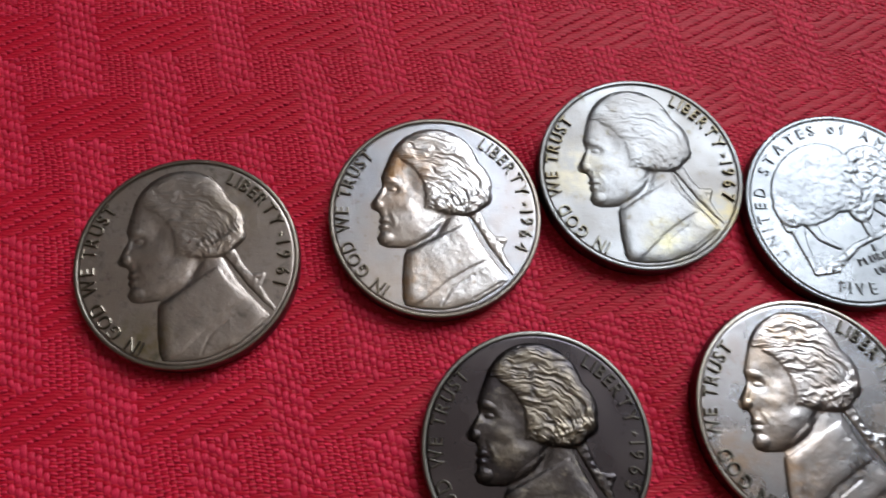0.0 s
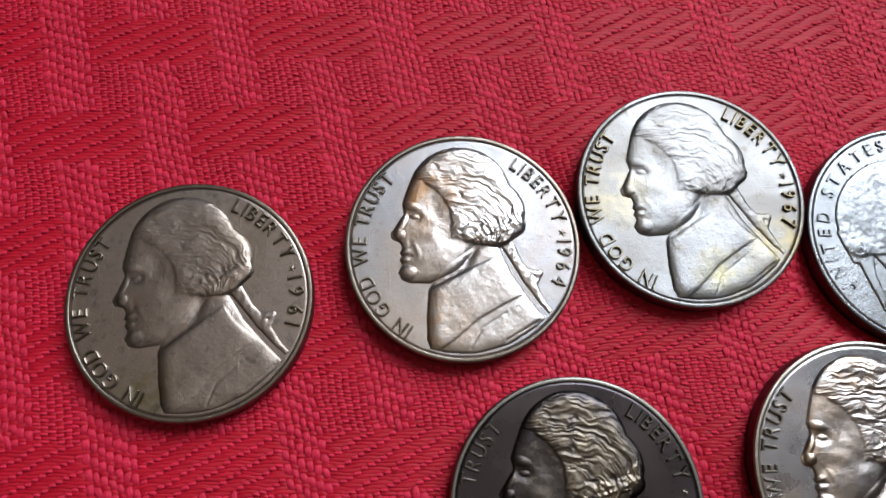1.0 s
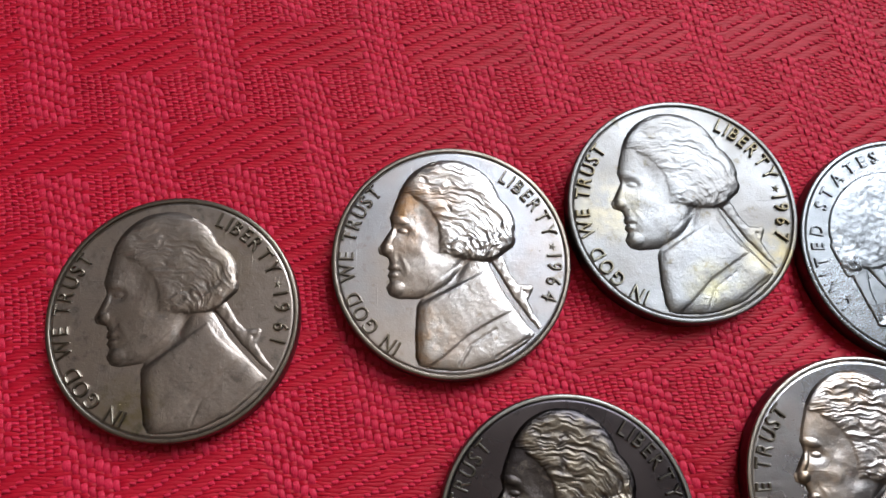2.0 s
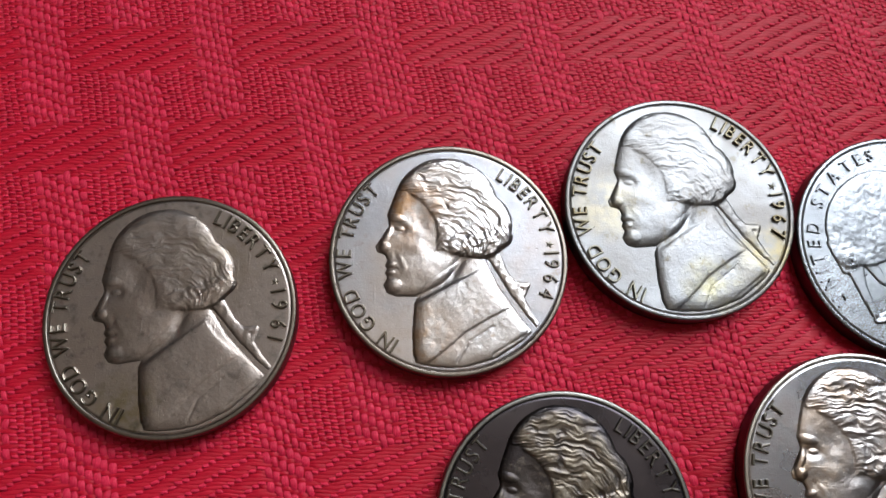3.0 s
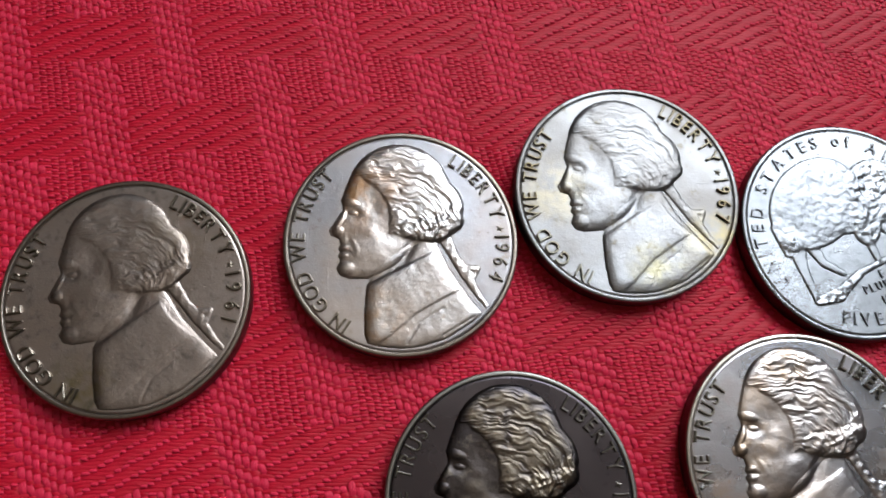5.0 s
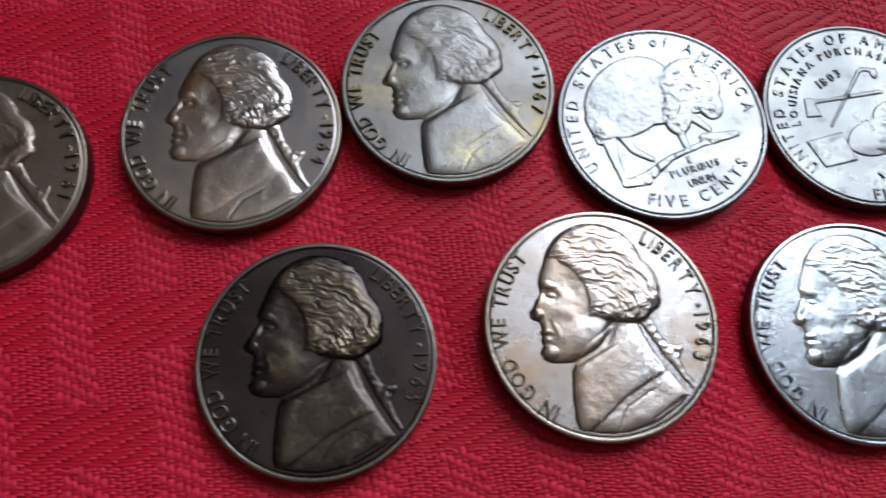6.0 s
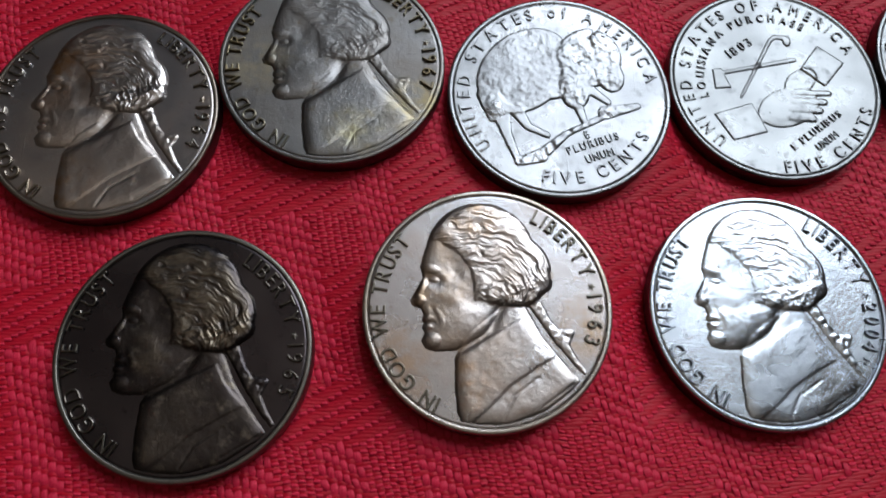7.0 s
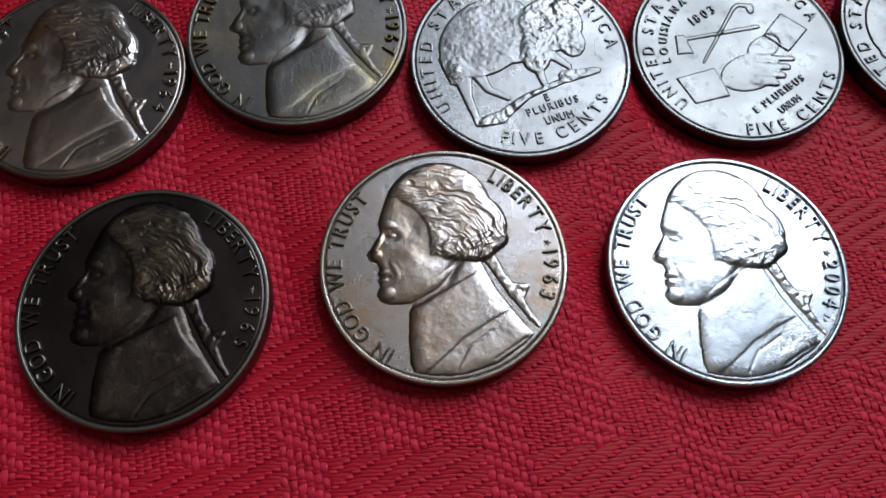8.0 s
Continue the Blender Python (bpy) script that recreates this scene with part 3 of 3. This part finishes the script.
# ---- raised lettering with the built-in font ----
GLYPHS = {}


def glyph(ch):
    """Vertices (cap height 1), faces and width of one raised letter."""
    if ch not in GLYPHS:
        cu = bpy.data.curves.new("glyph", "FONT")
        cu.body, cu.size, cu.extrude, cu.bevel_depth, cu.bevel_resolution, cu.resolution_u, cu.offset = ch, 1.0, 0.020, 0.045, 1, 4, -0.026
        ob = bpy.data.objects.new("glyph", cu)
        me = bpy.data.meshes.new_from_object(ob)
        V = np.array([v.co[:] for v in me.vertices])
        F = [tuple(p.vertices) for p in me.polygons]
        bpy.data.objects.remove(ob)
        bpy.data.curves.remove(cu)
        bpy.data.meshes.remove(me)
        V[:, 0] -= V[:, 0].min()
        GLYPHS[ch] = (V, F, V[:, 0].max())
    return GLYPHS[ch]


CAP = glyph("H")[0][:, 1].max()


def lettering(name, text, height, place, squeeze=0.85, rise=0.30):
    """place(d) gives the origin, the right and the up direction at d (0 to 1) along the text."""
    k = height / CAP
    widths = [0.30 if c == " " else glyph(c)[2] for c in text]
    gap = 0.13
    total = sum(widths) + gap * (len(text) - 1)
    V, F, run = [], [], 0.0
    for c, w in zip(text, widths):
        if c != " ":
            gv, gf, gw = glyph(c)
            o, right, up = place((run + w / 2) / total)
            base = len(V)
            for x, y, z in gv:
                p = Vector(o) + Vector(right) * ((x - gw / 2) * k * squeeze) + Vector(up) * (y * k)
                V.append((p.x * MM, p.y * MM, (FIELD - 0.02 + float(basin(p.length)) + (z + 0.065) / 0.130 * rise) * MM))
            F += [tuple(base + i for i in f) for f in gf]
        run += w + gap
    me = bpy.data.meshes.new(name)
    me.from_pydata(V, [], F)
    me.materials.append(WHITE_TRIM)
    me.update()
    return me


def arc(r, a0, a1, inward=False):
    """Round the coin from a0 to a1 degrees; letters stand outwards, or inwards for text read along the bottom."""
    def place(d):
        a = radians(a0 + (a1 - a0) * d)
        c, s = math.cos(a), math.sin(a)
        if inward:
            return (r * c, r * s), (-s, c), (-c, -s)
        return (r * c, r * s), (s, -c), (c, s)
    return place


def line(x, y, length, ang):
    c, s = math.cos(radians(ang)), math.sin(radians(ang))
    return lambda d: ((x + (d - 0.5) * length * c, y + (d - 0.5) * length * s), (c, s), (-s, c))


def star_mesh(a, r):
    bm = bmesh.new()
    pts = []
    for i in range(10):
        q, rr = math.pi * i / 5, (0.36 if i % 2 == 0 else 0.16)
        pts.append((r * math.cos(radians(a)) + rr * math.cos(q), r * math.sin(radians(a)) + rr * math.sin(q)))
    low = [bm.verts.new((x * MM, y * MM, (FIELD + 0.02) * MM)) for x, y in pts]
    top = [bm.verts.new((x * MM, y * MM, (FIELD + 0.12) * MM)) for x, y in pts]
    tip = bm.verts.new((r * math.cos(radians(a)) * MM, r * math.sin(radians(a)) * MM, (FIELD + 0.17) * MM))
    for i in range(10):
        bm.faces.new((low[i], low[(i + 1) % 10], top[(i + 1) % 10], top[i]))
        bm.faces.new((top[i], top[(i + 1) % 10], tip))
    me = bpy.data.meshes.new("star")
    bm.to_mesh(me)
    bm.free()
    me.materials.append(WHITE_TRIM)
    return me


MOTTO = lettering("motto", "IN GOD WE TRUST", 1.3, arc(8.65, 240, 136))
LIBERTY = lettering("liberty_word", "LIBERTY", 1.3, arc(8.55, 60.5, 14))
STAR = star_mesh(8.2, 9.1)


def tiny_bars(name, r, angle, lengths):
    """Small raised marks too worn to read: short bars side by side."""
    bm = bmesh.new()
    for k, length in enumerate(lengths):
        a = radians(angle - 2.6 * k)
        m = Matrix.Translation((r * math.cos(a) * MM, r * math.sin(a) * MM, (FIELD + float(basin(r)) + 0.05) * MM)) @ Matrix.Rotation(a, 4, "Z") \
            @ Matrix.Diagonal((length * MM, 0.22 * MM, 0.16 * MM, 1))
        bmesh.ops.create_cube(bm, size=1, matrix=m)
    bmesh.ops.bevel(bm, geom=bm.edges[:], offset=0.04 * MM, segments=1, affect="EDGES")
    me = bpy.data.meshes.new(name)
    bm.to_mesh(me)
    bm.free()
    me.materials.append(WHITE_TRIM)
    return me


INITIALS = tiny_bars("initials", 9.1, -47, (0.55, 0.5))
MINT_MARK = tiny_bars("mint_mark", 9.2, -29, (0.6, 0.35))
LEGENDS = {
    "bison": [("legend", lettering("legend", "UNITED STATES of AMERICA", 1.2, arc(8.5, 220, 6), rise=0.19)),
              ("denomination", lettering("denomination", "FIVE CENTS", 1.2, arc(9.25, 255, 332, True), rise=0.19)),
              ("small_motto", lettering("small_motto", "E", 0.75, line(2.35, -4.6, 0.6, 18), rise=0.19)),
              ("small_motto", lettering("small_motto", "PLURIBUS", 0.75, line(2.85, -5.5, 5.2, 18), rise=0.19)),
              ("small_motto", lettering("small_motto", "UNUM", 0.75, line(3.4, -6.75, 2.8, 18), rise=0.19))],
    "clasp": [("legend", lettering("legend", "UNITED STATES OF AMERICA", 1.15, arc(8.4, 229, 20), rise=0.19)),
              ("inner_legend", lettering("inner_legend", "LOUISIANA PURCHASE", 0.85, arc(7.0, 194, 57), rise=0.19)),
              ("date", lettering("date", "1803", 1.0, line(-2.75, 3.55, 3.1, 33), rise=0.19)),
              ("denomination", lettering("denomination", "FIVE CENTS", 1.2, arc(9.8, 266, 342, True), rise=0.19)),
              ("small_motto", lettering("small_motto", "E PLURIBUS", 0.75, line(3.45, -5.6, 6.6, 35), rise=0.19)),
              ("small_motto", lettering("small_motto", "UNUM", 0.75, line(4.3, -6.75, 2.7, 35), rise=0.19))],
}

# ---- coin metals ----
GREY_BROWN = coin_metal("brown_toned_nickel", (0.45, 0.375, 0.345), (0.355, 0.285, 0.25), (0.15, 0.12, 0.105), 0.35, 0.6, 0.75, patches=((-3.0, -8.0, 3.5, (0.27, 0.22, 0.11)), (4.0, 5.0, 6.0, (0.32, 0.25, 0.20))))
WARM_SILVER = coin_metal("cool_nickel", (0.41, 0.395, 0.425), (0.385, 0.31, 0.265), (0.28, 0.22, 0.17), 0.33, 0.3, 0.6, patches=((18.5, -3.0, 6.0, (0.43, 0.36, 0.33)),))
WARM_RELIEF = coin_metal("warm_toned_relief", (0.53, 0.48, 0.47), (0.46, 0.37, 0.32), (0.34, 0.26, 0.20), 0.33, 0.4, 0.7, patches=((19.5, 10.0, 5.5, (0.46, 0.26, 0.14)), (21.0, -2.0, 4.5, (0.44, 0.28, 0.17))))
WORN_SILVER = coin_metal("worn_nickel", (0.232, 0.223, 0.226), (0.20, 0.18, 0.17), (0.16, 0.132, 0.095), 0.37, 0.4, 0.9, patches=((53.0, 5.5, 4.0, (0.33, 0.26, 0.13)), (47.0, 2.5, 3.5, (0.35, 0.31, 0.20)), (38.0, 10.0, 4.0, (0.33, 0.28, 0.20))))
PALE_SILVER = coin_metal("pale_nickel", (0.265, 0.265, 0.278), (0.225, 0.225, 0.237), (0.17, 0.17, 0.178), 0.29, 0.6, 0.8)
BLACKENED = coin_metal("blackened_nickel", (0.066, 0.056, 0.064), (0.090, 0.073, 0.074), (0.03, 0.025, 0.023), 0.30, 0.3, 0.2)
BLACK_WORN = coin_metal("blackened_nickel_rubbed", (0.052, 0.045, 0.051), (0.092, 0.074, 0.066), (0.20, 0.165, 0.13), 0.33, 0.55, 0.7, rubbed=(2.13, 2.28, (0.25, 0.20, 0.15)))
BLACK_RIM = coin_metal("rubbed_rim", (0.26, 0.24, 0.22), (0.20, 0.18, 0.16), (0.12, 0.10, 0.09), 0.36, 0.4)
DULL_PALE = coin_metal("dull_pale_nickel", (0.19, 0.192, 0.197), (0.16, 0.162, 0.167), (0.12, 0.12, 0.127), 0.30, 0.5, 0.7)
LUSTRE = coin_metal("lustrous_nickel", (0.46, 0.45, 0.48), (0.37, 0.32, 0.305), (0.33, 0.26, 0.22), 0.27, 0.45, 0.6, patches=((50.0, -19.0, 5.0, (0.40, 0.26, 0.17)), (67.0, -16.0, 4.0, (0.37, 0.26, 0.18))))
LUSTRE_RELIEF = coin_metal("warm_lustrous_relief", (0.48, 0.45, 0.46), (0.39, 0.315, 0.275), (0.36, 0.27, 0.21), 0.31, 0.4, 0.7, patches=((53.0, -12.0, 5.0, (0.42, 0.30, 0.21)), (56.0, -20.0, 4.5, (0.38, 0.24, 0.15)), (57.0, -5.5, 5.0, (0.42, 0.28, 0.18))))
TONED_RIM = coin_metal("brown_toned_rim", (0.30, 0.25, 0.215), (0.22, 0.175, 0.14), (0.14, 0.11, 0.09), 0.34, 0.5, 0.5)
LUSTRE_RIM = coin_metal("warm_rim", (0.46, 0.41, 0.38), (0.36, 0.30, 0.25), (0.24, 0.19, 0.15), 0.30, 0.4, 0.5)
BRIGHT = coin_metal("bright_new_nickel", (0.44, 0.46, 0.50), (0.36, 0.385, 0.43), (0.31, 0.33, 0.37), 0.25, 0.3, 0.6)

# edge metal coloured dark, in place of the shade at the coin's foot
SHADED_EDGE = coin_metal("shaded_edge", (0.11, 0.095, 0.085), (0.07, 0.06, 0.053), (0.04, 0.033, 0.03), 0.42, 0.6)
BLACK_EDGE = coin_metal("blackened_edge", (0.10, 0.09, 0.085), (0.07, 0.06, 0.055), (0.04, 0.035, 0.03), 0.40, 0.4)

LETTERS = {  # metal of the lettering; on most coins grime and shaded letter sides share one colour
    "A": coin_metal("brown_letters", (0.25, 0.21, 0.17), (0.20, 0.16, 0.12), (0.12, 0.09, 0.07), 0.34),
    "B": coin_metal("warm_letters", (0.30, 0.27, 0.24), (0.24, 0.19, 0.14), (0.20, 0.15, 0.11), 0.32),
    "C": coin_metal("worn_letters", (0.25, 0.23, 0.19), (0.22, 0.17, 0.10), (0.20, 0.15, 0.08), 0.34),
    "D": PALE_SILVER, "E": DULL_PALE, "F": DULL_PALE,
    "G": coin_metal("rubbed_letters", (0.17, 0.15, 0.13), (0.12, 0.10, 0.085), (0.07, 0.06, 0.05), 0.34),
    "H": coin_metal("lustre_letters", (0.28, 0.26, 0.23), (0.22, 0.18, 0.14), (0.25, 0.19, 0.14), 0.30),
    "I": coin_metal("bright_letters", (0.42, 0.44, 0.49), (0.36, 0.39, 0.44), (0.40, 0.42, 0.48), 0.28),
}

LOOKS = {  # face, date, field metal, relief metal, rim metal, label
    "A": ("bust_worn", "1961", GREY_BROWN, GREY_BROWN, TONED_RIM, "worn brown-grey toned coin dated 1961 on red cloth"),
    "B": ("bust", "1964", WARM_SILVER, WARM_RELIEF, TONED_RIM, "silvery coin with warm toning dated 1964 on red cloth"),
    "C": ("bust_worn", "1967", WORN_SILVER, WORN_SILVER, WORN_SILVER, "worn silvery coin with yellow stains dated 1967"),
    "D": ("bison", "", PALE_SILVER, PALE_SILVER, PALE_SILVER, "pale silver coin with raised bison design, FIVE CENTS"),
    "E": ("clasp", "", DULL_PALE, DULL_PALE, DULL_PALE, "pale silver coin with crossed axe and pipe, 1803"),
    "F": ("bison", "", DULL_PALE, DULL_PALE, DULL_PALE, "pale silver coin turned on its side at the row's end"),
    "G": ("bust", "1965", BLACKENED, BLACK_WORN, BLACK_RIM, "blackened tarnished coin dated 1965 on red cloth"),
    "H": ("bust", "1963", LUSTRE, LUSTRE_RELIEF, LUSTRE_RIM, "lustrous silvery coin dated 1963 on red cloth"),
    "I": ("bust_sharp", "2004", BRIGHT, BRIGHT, BRIGHT, "bright shiny new coin dated 2004 on red cloth"),
}


def build_coin(key):
    x, y, dz, turn = COINS[key]
    face, date, field, raised, rim, label = LOOKS[key]
    letters = LETTERS[key]
    coin = tagged(new("coin"), label, "coin", "coins laid out on the cloth")
    coin.matrix_world = pose(x * MM, y * MM, dz * MM, 0, 0, turn)
    part("disc", DISC, field, coin)
    part("rim", RIM if date else LOW_RIM, rim, coin)
    part("edge", EDGE, BLACK_EDGE if key == "G" else SHADED_EDGE, coin, "dull edge, coloured dark")
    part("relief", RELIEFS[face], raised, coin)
    if date:
        part("motto", MOTTO, letters, coin, "raised words IN GOD WE TRUST")
        part("liberty_word", LIBERTY, letters, coin, "raised word LIBERTY")
        part("star", STAR, letters, coin)
        if key in "CI":
            part("initials", INITIALS, letters, coin, "tiny raised marks")
        if key == "I":
            part("mint_mark", MINT_MARK, letters, coin, "tiny raised mark")
        part("date", lettering("date", date, 1.3, arc(8.55, 4, -24.5)), letters, coin, "raised date " + date)
    else:
        for nm, me in LEGENDS[face]:
            part(nm, me, letters, coin)


for key in COINS:
    build_coin(key)
